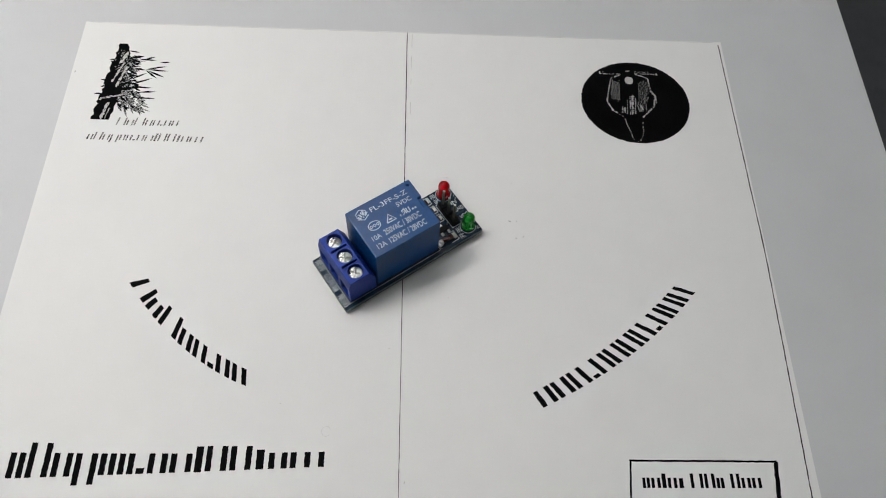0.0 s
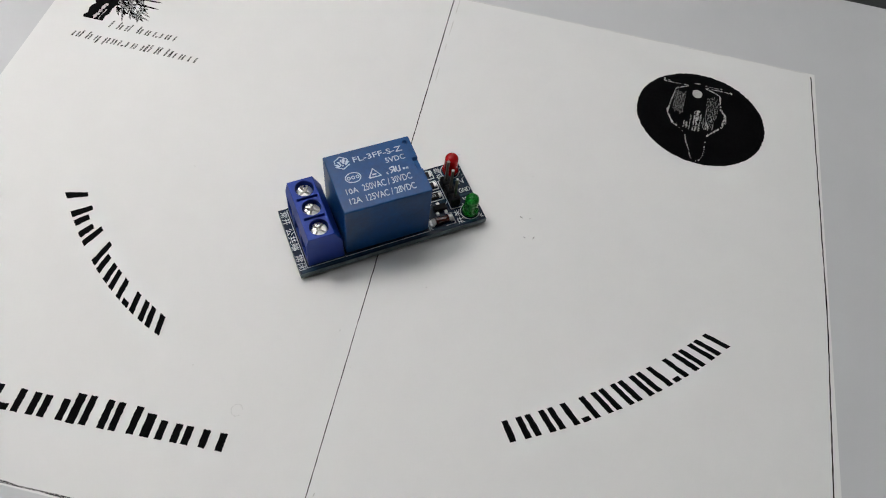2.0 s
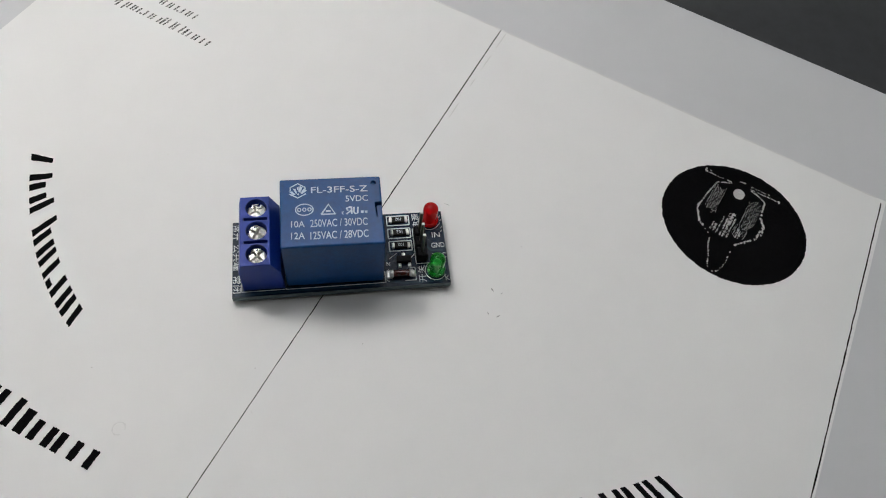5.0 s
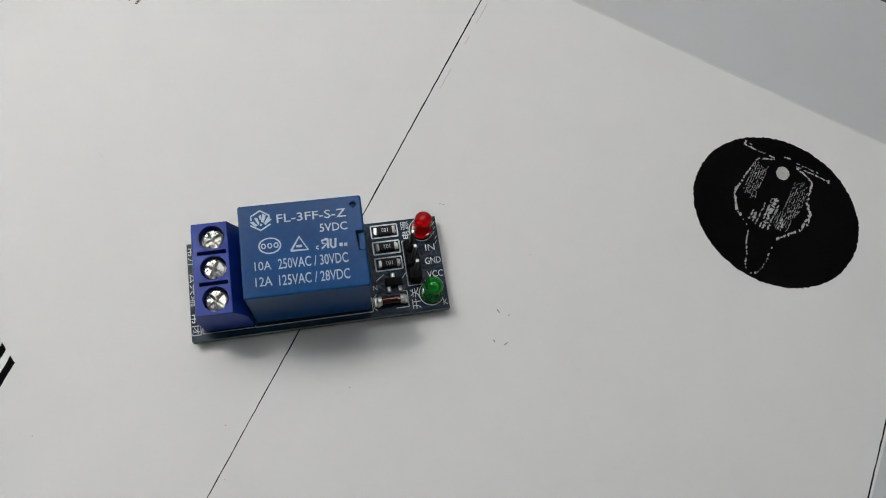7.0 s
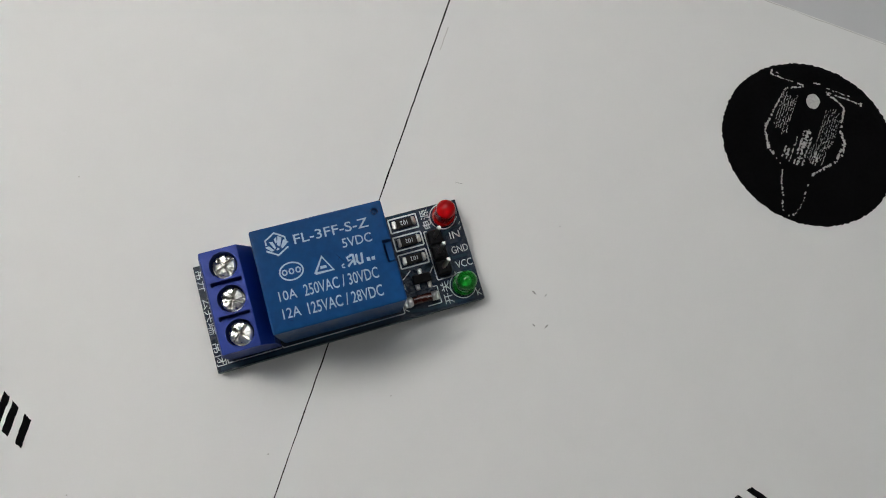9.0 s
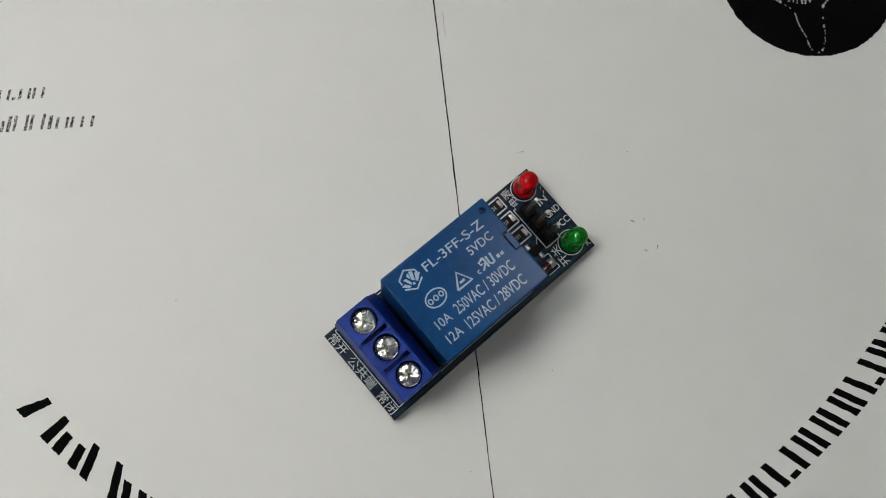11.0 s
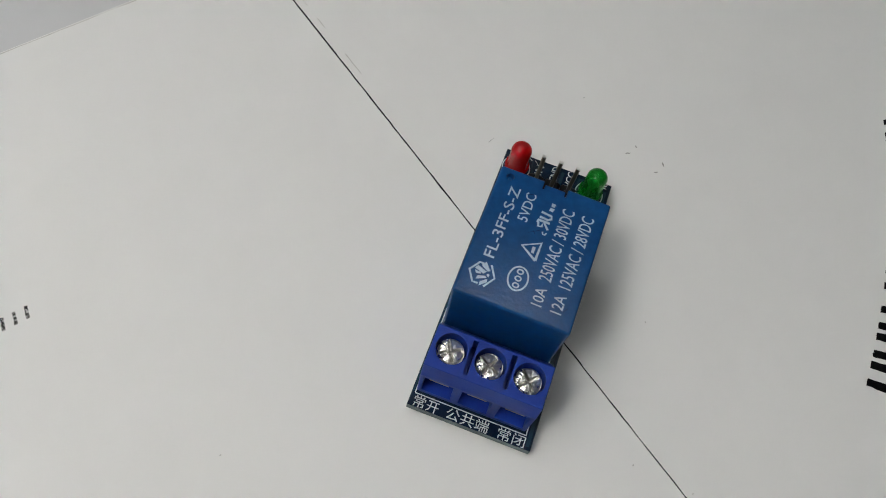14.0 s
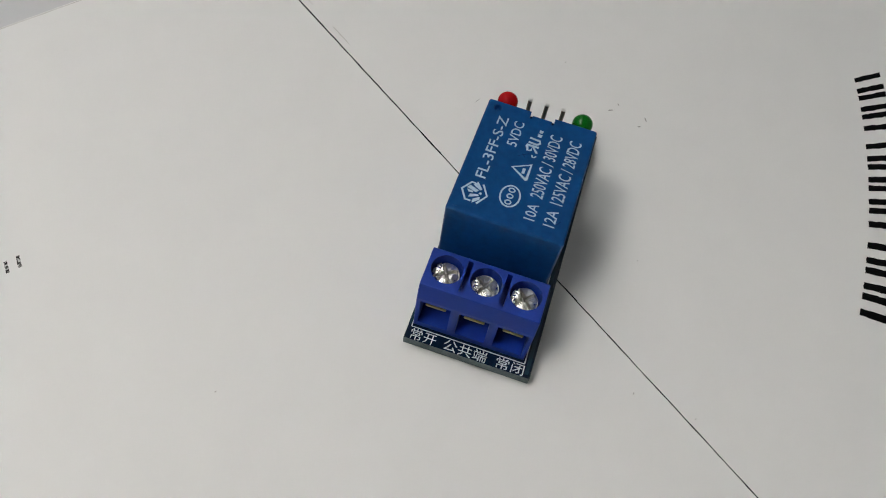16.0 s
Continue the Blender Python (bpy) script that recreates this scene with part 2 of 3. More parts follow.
TABLE_Z = -1.3
FLOOR_Z = TABLE_Z - 750
slab("floor", (-1900, -1900, FLOOR_Z - 50), (1900, 1900, FLOOR_Z), FLOOR_TILE, label="grey tiled floor under the table", category="floor")
slab("ceiling", (-1900, -1900, FLOOR_Z + 2500), (1900, 1900, FLOOR_Z + 2600), PLASTER, label="plain pale ceiling", category="ceiling")
slab("wall_north", (-1900, 1800, FLOOR_Z), (1900, 1900, FLOOR_Z + 2500), PLASTER, label="plain pale plaster wall", category="wall")
slab("wall_south", (-1900, -1900, FLOOR_Z), (1900, -1800, FLOOR_Z + 2500), PLASTER, label="plain pale plaster wall", category="wall")
slab("wall_east", (1800, -1800, FLOOR_Z), (1900, 1800, FLOOR_Z + 2500), PLASTER, label="plain pale plaster wall", category="wall")
slab("wall_west", (-1900, -1800, FLOOR_Z), (-1800, 1800, FLOOR_Z + 2500), PLASTER, label="plain pale plaster wall", category="wall")


def make_table():
    top = link("table", bm_box(-620, -330, TABLE_Z - 25, 560, 540, TABLE_Z, 3.0), TABLE)
    for x in (-580, 520):
        for y in (-290, 500):
            part("leg", bm_box(x - 22, y - 22, FLOOR_Z, x + 22, y + 22, TABLE_Z - 25, 2.0), LAMP_BLACK, top)
    return tagged(top, "dark grey matt table under the white card", "table")


make_table()


def make_fill_ring(x, y, z, inner, outer):
    """Added, unseen ring lamp, level over the table from a stand behind it."""
    root = tagged(new("fill_ring"), "added black ring lamp, unseen, lighting the sheet from the left", "lamp")
    root.location = (x * MM, (y + 330) * MM, TABLE_Z * MM)
    up = z - TABLE_Z
    part("housing", bm_lathe([(inner - 6, up + 4), (outer + 6, up + 4), (outer + 6, up + 26), (inner - 6, up + 26), (inner - 6, up + 4)], (0, -330, 0), 72), LAMP_BLACK, root)
    part("diffuser", bm_lathe([(inner, up), (outer, up), (outer, up + 3.9), (inner, up + 3.9), (inner, up)], (0, -330, 0), 72), FILL_RING_GLOW, root)
    part("base_plate", bm_lathe([(0, 0), (70, 0), (70, 8), (64, 12), (0, 12)], steps=48), LAMP_BLACK, root)
    part("pole", bm_lathe([(8, 12), (8, up + 60), (5, up + 64), (0, up + 64)], steps=24), LAMP_BLACK, root)
    part("arm", bm_box(-6, -330 + outer, up + 12, 6, 6, up + 24, 1.5), LAMP_BLACK, root)
    return root


# fill light added on the left so the sheet dims towards the right
make_fill_ring(-255, 60, 410, 72, 113)


def make_ceiling_light(x, y, wide, deep, glow):
    top = FLOOR_Z + 2500
    root = tagged(new("ceiling_light"), "flat rectangular ceiling light, switched on", "lamp", group="ceiling lights")
    root.location = (x * MM, y * MM, top * MM)
    part("frame", bm_box(-wide / 2 - 12, -deep / 2 - 12, -30, wide / 2 + 12, deep / 2 + 12, 0, 3.0), LAMP_BLACK, root)
    part("diffuser", bm_box(-wide / 2, -deep / 2, -36, wide / 2, deep / 2, -30.5, 1.0), glow, root)


make_ceiling_light(505, 300, 320, 270, CEILING_GLOW)
make_ceiling_light(-370, 930, 780, 740, FAR_CEILING_GLOW)

# ---- white card and the printed sheet ----
card = tagged(link("card", bm_box(-152, -78, TABLE_Z, 146.7, 135.3, -0.12, 0.15), CARD), "large grey-white card lying on the dark table", "card")


def make_sheet():
    bm = bmesh.new()
    nx, ny = 60, 44
    x0, x1, y0, y1 = -101.4, 102.6, -51.4, 100.0
    grid = [[None] * (ny + 1) for _ in range(nx + 1)]
    for i in range(nx + 1):
        for j in range(ny + 1):
            x, y = x0 + (x1 - x0) * i / nx, y0 + (y1 - y0) * j / ny
            grid[i][j] = bm.verts.new((x, y, 0.0))
    for i in range(nx):
        for j in range(ny):
            bm.faces.new((grid[i][j], grid[i + 1][j], grid[i + 1][j + 1], grid[i][j + 1]))
    out = bmesh.ops.extrude_face_region(bm, geom=bm.faces[:])
    for v in out["geom"]:
        if isinstance(v, bmesh.types.BMVert):
            v.co.z -= 0.1
    bmesh.ops.recalc_face_normals(bm, faces=bm.faces)
    return tagged(link("printed_sheet", bm, PAPER), "white paper sheet with black prints, lying on the card", "paper")


sheet = make_sheet()
INK_Z = 0.02

# ruled lines
bm = bmesh.new()
for a, b, w in ((99.6, 40, 0.25), (40.0, 8, 0.21), (8.0, -51, 0.17)):
    bm_stroke([(0.1 + 0.0085 * (100 - y) + random.uniform(-0.015, 0.015), y) for y in np.arange(a, b - 0.6, -1.2)], w, INK_Z, bm, 0.35)
part("centre_line", bm, INK, sheet, "thin black ruled line")
bm = bmesh.new()
for a, b in ((99, 93), (90, 84), (81, 78), (72, 67)):
    bm_stroke([(1.7 + random.uniform(-0.05, 0.05), y) for y in np.arange(a, b, -0.8)], 0.14, INK_Z, bm, 0.5)
part("faint_line", bm, FAINT_INK, sheet, "faint broken grey line beside the ruled line")
part("edge_line", bm_stroke([(101.5 + 0.0085 * min(100 - y, 70) * 0.8 - max(0, 20 - y) * 0.026 + random.uniform(-0.03, 0.03), y) for y in np.arange(98.8, -51, -1.2)], 0.3, INK_Z, rough=0.4), INK, sheet, "thin black line along the sheet's edge")
part("top_edge_line", bm_stroke([(x, 99.75 + random.uniform(-0.06, 0.06)) for x in np.arange(-100, 101.5, 2.3)], 0.14, INK_Z, rough=0.6), FAINT_INK, sheet)
part("bottom_edge_line", bm_stroke([(x, -50.9 + random.uniform(-0.06, 0.06)) for x in np.arange(-100, 100, 2.3)], 0.4, INK_Z, rough=0.5), GREY_INK, sheet)


def curve(a, b, c):
    """A smooth line through a, b at its middle and c."""
    a, b, c = Vector(a), Vector(b), Vector(c)
    return lambda f: a * (1 - f) * (1 - 2 * f) + b * 4 * f * (1 - f) + c * f * (2 * f - 1)


def bar_band(base, top, shapes, ink, thick, ragged=0.07, slant=0.0):
    """Plain upright bars for a line of writing between its base line and its top line.
    Each shape is (advance, foot, height, number of bars); feet and heights are shares of the band, thick is a bar's share of an advance of 1."""
    total = sum(shape[0] for shape in shapes)
    at = 0.0
    for advance, foot, height, count in shapes:
        room = advance - 0.07
        for k in range(count):
            wide = thick if count > 1 else min(thick * 1.3, room)
            left = at + 0.035 + (k * (room - wide) / (count - 1) if count > 1 else (room - wide) / 2)
            corners = [(left, foot), (left + wide, foot), (left + wide, foot + height), (left, foot + height)]
            ring = []
            for (ax, ay), (bx, by) in zip(corners, corners[1:] + corners[:1]):
                for step in range(9):
                    f, h = (ax + (bx - ax) * step / 9) / total, ay + (by - ay) * step / 9
                    low, high = base(f), top(f)
                    p = low + (high - low) * h + Vector((slant * h * (high - low).length, 0))
                    ring.append((p.x + random.uniform(-ragged, ragged), p.y + random.uniform(-ragged, ragged)))
            part("printed_bar", bm_flat(ring, INK_Z), ink, sheet)
        at += advance


LOW = 0.71
NARROW, ROUND, WIDE_LOW = (0.42, 0, LOW, 2), (0.5, 0, LOW, 2), (0.86, 0, LOW, 3)
TALL, DOT, FIGURE = (0.56, 0, 1.0, 2), (0.25, 0, 0.2, 1), (0.5, 0, 1.0, 2)
DEEP, STROKE, SPACE = (0.56, -0.28, LOW + 0.28, 2), (0.24, -0.02, 1.0, 1), (0.25, 0, 0, 0)
LINE_LONG = [NARROW, TALL, ROUND, DEEP, NARROW, NARROW, DOT, ROUND, TALL[:2] + (LOW, 2), STROKE, TALL, TALL, (0.33, 0, 0.85, 1), ROUND, WIDE_LOW]
LINE_SHORT = [(0.66, 0, 1.0, 2), ROUND, (0.72, 0, 1.0, 2), ROUND, ROUND, DOT, ROUND, ROUND]
LINE_FIGURES = [FIGURE] * 3 + [DOT] + [FIGURE] * 4 + [DOT] + [FIGURE] * 3
LINE_CAPTION = [NARROW, ROUND, (0.28, 0, 1.0, 1), ROUND, (0.33, 0, 0.68, 1), SPACE, (0.66, 0, 1.0, 2), TALL, NARROW, SPACE, FIGURE, ROUND, ROUND]
bar_band(curve((-90.0, -40.05), (-53.0, -38.4), (-16.2, -36.65)), curve((-90.0, -31.6), (-53.0, -32.1), (-16.2, -31.7)), LINE_LONG, INK, 0.14)
bar_band(curve((-71.1, 10.4), (-54.6, -7.2), (-36.8, -17.5)), curve((-66.4, 11.6), (-53.6, -1.3), (-37.4, -11.5)), LINE_SHORT, INK, 0.145)
bar_band(curve((36.4, -22.0), (60.9, -7.4), (80.4, 10.6)), curve((34.0, -18.2), (56.2, -4.2), (74.8, 12.3)), LINE_FIGURES, INK, 0.13)
bar_band(curve((59.4, -40.85), (74.0, -40.8), (88.8, -40.65)), curve((59.4, -37.5), (74.0, -37.4), (88.8, -37.3)), LINE_CAPTION, INK, 0.15, 0.04)
bar_band(curve((-84.6, 60.45), (-75.5, 60.5), (-66.5, 60.6)), curve((-84.6, 63.1), (-75.5, 63.2), (-66.5, 63.3)), LINE_SHORT, GREY_INK, 0.10, 0.06, 0.2)
bar_band(curve((-92.0, 55.05), (-75.5, 55.1), (-58.6, 55.0)), curve((-92.0, 57.7), (-75.5, 57.8), (-58.6, 57.7)), LINE_LONG, GREY_INK, 0.10, 0.06, 0.2)

# framed caption
bm = bmesh.new()
for p, q, w in (((56.9, -34.5), (93.4, -34.4), 0.5), ((57.2, -34.6), (56.2, -45.3), 0.5), ((93.1, -34.4), (92.0, -45.3), 1.1), ((56.2, -45.0), (92.2, -45.0), 0.9)):
    bm_stroke(along(p, q, 1.0), w, INK_Z, bm, 0.2)
part("caption_frame", bm, INK, sheet, "black printed frame")


# black disc with a pale two-wheeler drawn in it
def make_disc():
    cx, cy, rx, ry = 71.4, 74.6, 16.9, 15.6
    ring = []
    for k in range(260):
        a = 2 * math.pi * k / 260
        r = 1 + random.uniform(-0.008, 0.008)
        ring.append((cx + rx * r * math.cos(a), cy + ry * r * math.sin(a)))
    disc = part("printed_disc", bm_flat(ring, INK_Z), INK, sheet, "round black print with a pale line drawing")
    z = INK_Z + 0.02

    def broken(path, thin, thick, share, into):
        """A worn line of short, uneven dashes."""
        for p, q in zip(path, path[1:]):
            steps = along(p, q, 0.28)
            for a, b in zip(steps, steps[1:]):
                if random.random() < share:
                    j = lambda v: (v[0] + random.uniform(-0.13, 0.13), v[1] + random.uniform(-0.1, 0.1))
                    bm_stroke([j(a), j(b)], random.uniform(thin, thick), z, into, 0.5)

    bm = bmesh.new()
    bm_flat([(70.25 + 1.35 * math.cos(a) * random.uniform(0.93, 1.05), 82.9 + 1.5 * math.sin(a) * random.uniform(0.95, 1.04)) for a in np.arange(0, 6.28, 0.25)], z, bm)
    part("lamp_mark", bm, PALE_INK, disc)
    bm = bmesh.new()
    for x0, x1, y in ((61.2, 68.0, 85.35), (72.3, 79.4, 85.7)):
        broken([(x0, y), (x1, y)], 0.15, 0.32, 0.75, bm)
        broken([(x0, y + 0.75), ((x0 + x1) / 2 + (1.6 if x0 > 70 else -1.6), y + 0.7)], 0.1, 0.3, 0.6, bm)
    for x in (61.2, 79.4):
        broken([(x, 85.4), (x, 86.4)], 0.2, 0.45, 0.9, bm)
    broken([(69.4, 86.6), (70.8, 86.7)], 0.15, 0.3, 0.9, bm)
    part("handlebar_mark", bm, PALE_INK, disc)
    bm = bmesh.new()
    broken([(67.9, 85.1), (64.9, 83.8)], 0.12, 0.3, 0.8, bm)
    broken([(64.7, 83.6), (63.4, 79.0), (62.7, 75.2)], 0.1, 0.42, 0.62, bm)
    broken([(62.9, 76.4), (62.6, 74.2), (64.0, 71.2), (65.2, 70.2)], 0.2, 0.6, 0.85, bm)
    broken([(65.6, 69.9), (67.5, 68.4)], 0.1, 0.4, 0.6, bm)
    broken([(72.6, 85.4), (74.6, 84.8), (76.4, 83.8), (76.5, 79.6)], 0.15, 0.42, 0.8, bm)
    broken([(76.6, 79.0), (78.0, 76.8), (77.9, 74.4)], 0.2, 0.6, 0.85, bm)
    broken([(77.6, 76.6), (77.1, 72.9), (74.4, 70.2), (73.1, 68.6)], 0.15, 0.5, 0.75, bm)
    broken([(67.5, 68.2), (67.8, 65.6), (68.6, 63.2), (69.2, 60.5), (70.4, 59.7)], 0.1, 0.36, 0.5, bm)
    broken([(70.4, 59.7), (71.7, 60.4), (72.6, 63.3), (72.7, 66.1), (73.1, 68.0)], 0.1, 0.36, 0.5, bm)
    part("outline_mark", bm, PALE_INK, disc)
    bm = bmesh.new()
    for x0, x1, top, foot in ((64.6, 67.4, 83.2, 74.4), (73.2, 76.2, 83.2, 74.2), (71.6, 75.2, 75.4, 70.2)):
        for x in np.arange(x0, x1, 0.42):
            broken([(x, top - random.uniform(0, 1.2)), (x - 0.55, foot + random.uniform(0, 1.6))], 0.05, 0.13, 0.62, bm)
    for x, wide, top, foot in ((67.2, 0.3, 72.6, 70.2), (67.9, 0.55, 73.8, 69.9), (68.7, 0.22, 75.0, 69.8), (69.6, 0.35, 76.6, 69.6), (70.3, 0.75, 77.2, 69.3), (71.2, 0.3, 75.8, 69.8), (72.9, 0.5, 73.6, 70.6), (73.5, 0.35, 72.4, 70.8)):
        broken([(x + 0.1 * (top - 73), top), (x + 0.1 * (foot - 73), foot)], wide * 0.3, wide * 1.2, 0.78, bm)
    part("shading_mark", bm, PALE_INK, disc)


make_disc()


# bamboo print
def make_bamboo():
    z = INK_Z
    bm = bmesh.new()
    joints = [(62.2, -91.9, -86.8), (69.8, -91.2, -85.6), (75.5, -90.7, -84.8), (85.2, -89.6, -84.6), (91.4, -89.3, -86.6)]
    for (ya, la, ra), (yb, lb, rb) in zip(joints, joints[1:]):
        left = [(la + (lb - la) * k / 8 + random.uniform(-0.5, 0.3), ya + (yb - ya) * k / 8) for k in range(9)]
        right = [(ra + (rb - ra) * k / 8 + random.uniform(-0.25, 0.25), ya + (yb - ya) * k / 8) for k in range(9)]
        bm_flat(left + right[::-1], z, bm)
    stalk = part("bamboo_print", bm, INK, sheet, "black halftone print of bamboo stalks and leaves")
    bm = bmesh.new()
    for a, b, wide in (((-89.3, 62.4), (-88.2, 68.4), 0.9), ((-88.1, 62.6), (-87.4, 66.4), 0.3), ((-88.7, 76.2), (-86.5, 83.6), 0.75), ((-87.1, 74.4), (-85.3, 82.2), 0.8), ((-87.6, 83.6), (-86.0, 88.0), 1.0)):
        for side in (-0.36, -0.12, 0.12, 0.36):
            for p, q in zip(along(a, b, 0.5), along(a, b, 0.5)[1:]):
                if random.random() < 0.92 - abs(side):
                    bm_stroke([(p[0] + side * wide + random.uniform(-.08, .08), p[1]), (q[0] + side * wide + random.uniform(-.08, .08), q[1] + 0.1)], wide * random.uniform(0.16, 0.42), z + 0.02 + random.uniform(0, 0.01), bm, 0.5)
    for k in range(60):
        f = random.random()
        x, y = -91.4 + 6.4 * f + random.uniform(-.2, .2), 69.4 + 1.9 * f ** 0.6 + random.uniform(-0.3, 0.3)
        bm_stroke([(x, y), (x + random.uniform(0.2, 0.8), y + random.uniform(-0.15, 0.3))], random.uniform(0.08, 0.2), z + 0.03, bm, 0.5)
    for k in range(70):
        x, y = random.gauss(-86.8, 0.9), random.uniform(80.0, 88.5)
        bm_stroke([(x, y), (x + random.uniform(0.2, 0.7), y + random.uniform(0.2, 0.7))], random.uniform(0.06, 0.16), z + 0.03, bm, 0.5)
    part("stalk_light", bm, FAINT_INK, stalk)
    dark, mid = bmesh.new(), bmesh.new()

    def leaf(x, y, length, turn, wide, into):
        pts = []
        for k in range(9):
            f = k / 8
            pts.append((length * f, wide * math.sin(math.pi * min(f * 1.15, 1)) * (0.5 + random.uniform(-.12, .12))))
        for k in range(7, 0, -1):
            f = k / 8
            pts.append((length * f, -wide * math.sin(math.pi * min(f * 1.15, 1)) * (0.5 + random.uniform(-.12, .12))))
        ca, sa = math.cos(radians(turn)), math.sin(radians(turn))
        bm_flat([(x + px * ca - py * sa, y + px * sa + py * ca) for px, py in pts], z + 0.004 + random.uniform(0, 0.012), into)

    for x, y, n, turn in ((-79.4, 81.4, 8.0, -4), (-79.0, 81.0, 7.0, -24), (-79.6, 81.2, 6.0, -38), (-79.0, 81.6, 6.6, 12), (-82.4, 85.4, 6.4, -4), (-80.6, 85.2, 4.0, 22),
                          (-83.6, 74.6, 8.6, -2), (-83.0, 75.4, 7.6, 24), (-82.0, 70.6, 8.6, -2), (-80.4, 72.6, 6.4, 4), (-83.4, 77.4, 6.0, 30), (-75.6, 84.2, 3.6, 6),
                          (-89.0, 85.0, -2.4, 4), (-89.8, 76.6, -2.8, -12), (-90.6, 71.8, -2.8, 4), (-89.2, 83.6, -2.0, -30), (-90.2, 74.8, -1.8, 20), (-86, 88.6, 4.2, -10), (-85.4, 85.8, 5.2, -24), (-85, 79.6, 4.6, -36), (-84.6, 72.2, 6.8, -46), (-84.8, 71.0, 5.4, -70), (-85, 82.0, 4.4, 8)):
        leaf(x, y, n, turn, 0.62, dark)
    for k in range(95):
        y = random.uniform(67.5, 87)
        x = random.uniform(-86.2, -83.0 + (1.5 if y < 77 else 0))
        leaf(x, y, random.uniform(1.6, 4.2), random.uniform(-75, 35), random.uniform(0.35, 0.8), random.choice((dark, dark, mid)))
    for k in range(46):
        leaf(random.uniform(-86, -79), random.uniform(66.5, 73.0), random.uniform(2.5, 5.0), random.uniform(-65, -15), 0.6, random.choice((dark, mid, mid)))
    for k in range(170):
        y = random.uniform(68.0, 86.5)
        x = random.uniform(-86.4, -84.2 + max(0, 78 - y) * 0.30)
        leaf(x, y, random.uniform(1.0, 3.0), random.uniform(-90, 40), random.uniform(0.3, 0.6), dark if random.random() < 0.72 else mid)
    part("leaf_print", dark, INK, stalk)
    part("leaf_halftone", mid, HALFTONE, stalk)


make_bamboo()

# dark specks left by the printer
for x, y, w, h, turn in ((30.45, 31.1, 1.0, 0.26, -30), (32.5, 31.3, 0.16, 0.6, -20), (32.0, 25.8, 0.8, 0.24, -30), (34.1, 26.3, 0.2, 1.0, -25), (12.6, 45.0, 1.4, 0.1, 10), (-100.4, 79.8, 0.35, 0.8, 0), (31.4, 43.6, 0.4, 0.12, 0)):
    ca, sa = math.cos(radians(turn)), math.sin(radians(turn))
    ring = [(w / 2 * math.cos(a) * random.uniform(0.7, 1.2), h / 2 * math.sin(a) * random.uniform(0.7, 1.2)) for a in np.arange(0, 6.2, 0.6)]
    part("toner_speck", bm_flat([(x + p * ca - q * sa, y + p * sa + q * ca) for p, q in ring], INK_Z), SPECK_INK, sheet)

for x, y, w, h, turn in ((-28.2, -21.6, 0.35, 0.2, 20), (2.2, -14.4, 0.3, 0.2, 0), (13.1, 7.4, 0.3, 0.18, 60), (-2.1, -7.0, 0.35, 0.2, 40), (2.6, -40.2, 0.9, 0.2, 80), (-46.4, 24.6, 0.3, 0.2, 0)):
    ca, sa = math.cos(radians(turn)), math.sin(radians(turn))
    ring = [(w / 2 * math.cos(a) * random.uniform(0.7, 1.2), h / 2 * math.sin(a) * random.uniform(0.7, 1.2)) for a in np.arange(0, 6.2, 0.6)]
    part("paper_fleck", bm_flat([(x + p * ca - q * sa, y + p * sa + q * ca) for p, q in ring], INK_Z), FAINT_INK, sheet)
part("ring_smudge", bm_stroke([(-16.6 + 1.1 * math.cos(a), -28.3 + 1.2 * math.sin(a)) for a in np.linspace(0.3, 5.6, 30)], 0.2, INK_Z, rough=0.6), SMUDGE_INK, sheet, "faint grey ring-shaped smudge")

# ---- the relay module ----
module = tagged(new("relay_module"), "small blue relay circuit board lying on the printed sheet", "circuit board")
module.matrix_basis = pose(BOARD_AT[0] * MM, BOARD_AT[1] * MM, 0, 0, 0, BOARD_TURN)
PZ, BZ = 2.4, 0.85
LONG, WIDE = 43.55, 17.1
SZ = PZ + 0.025


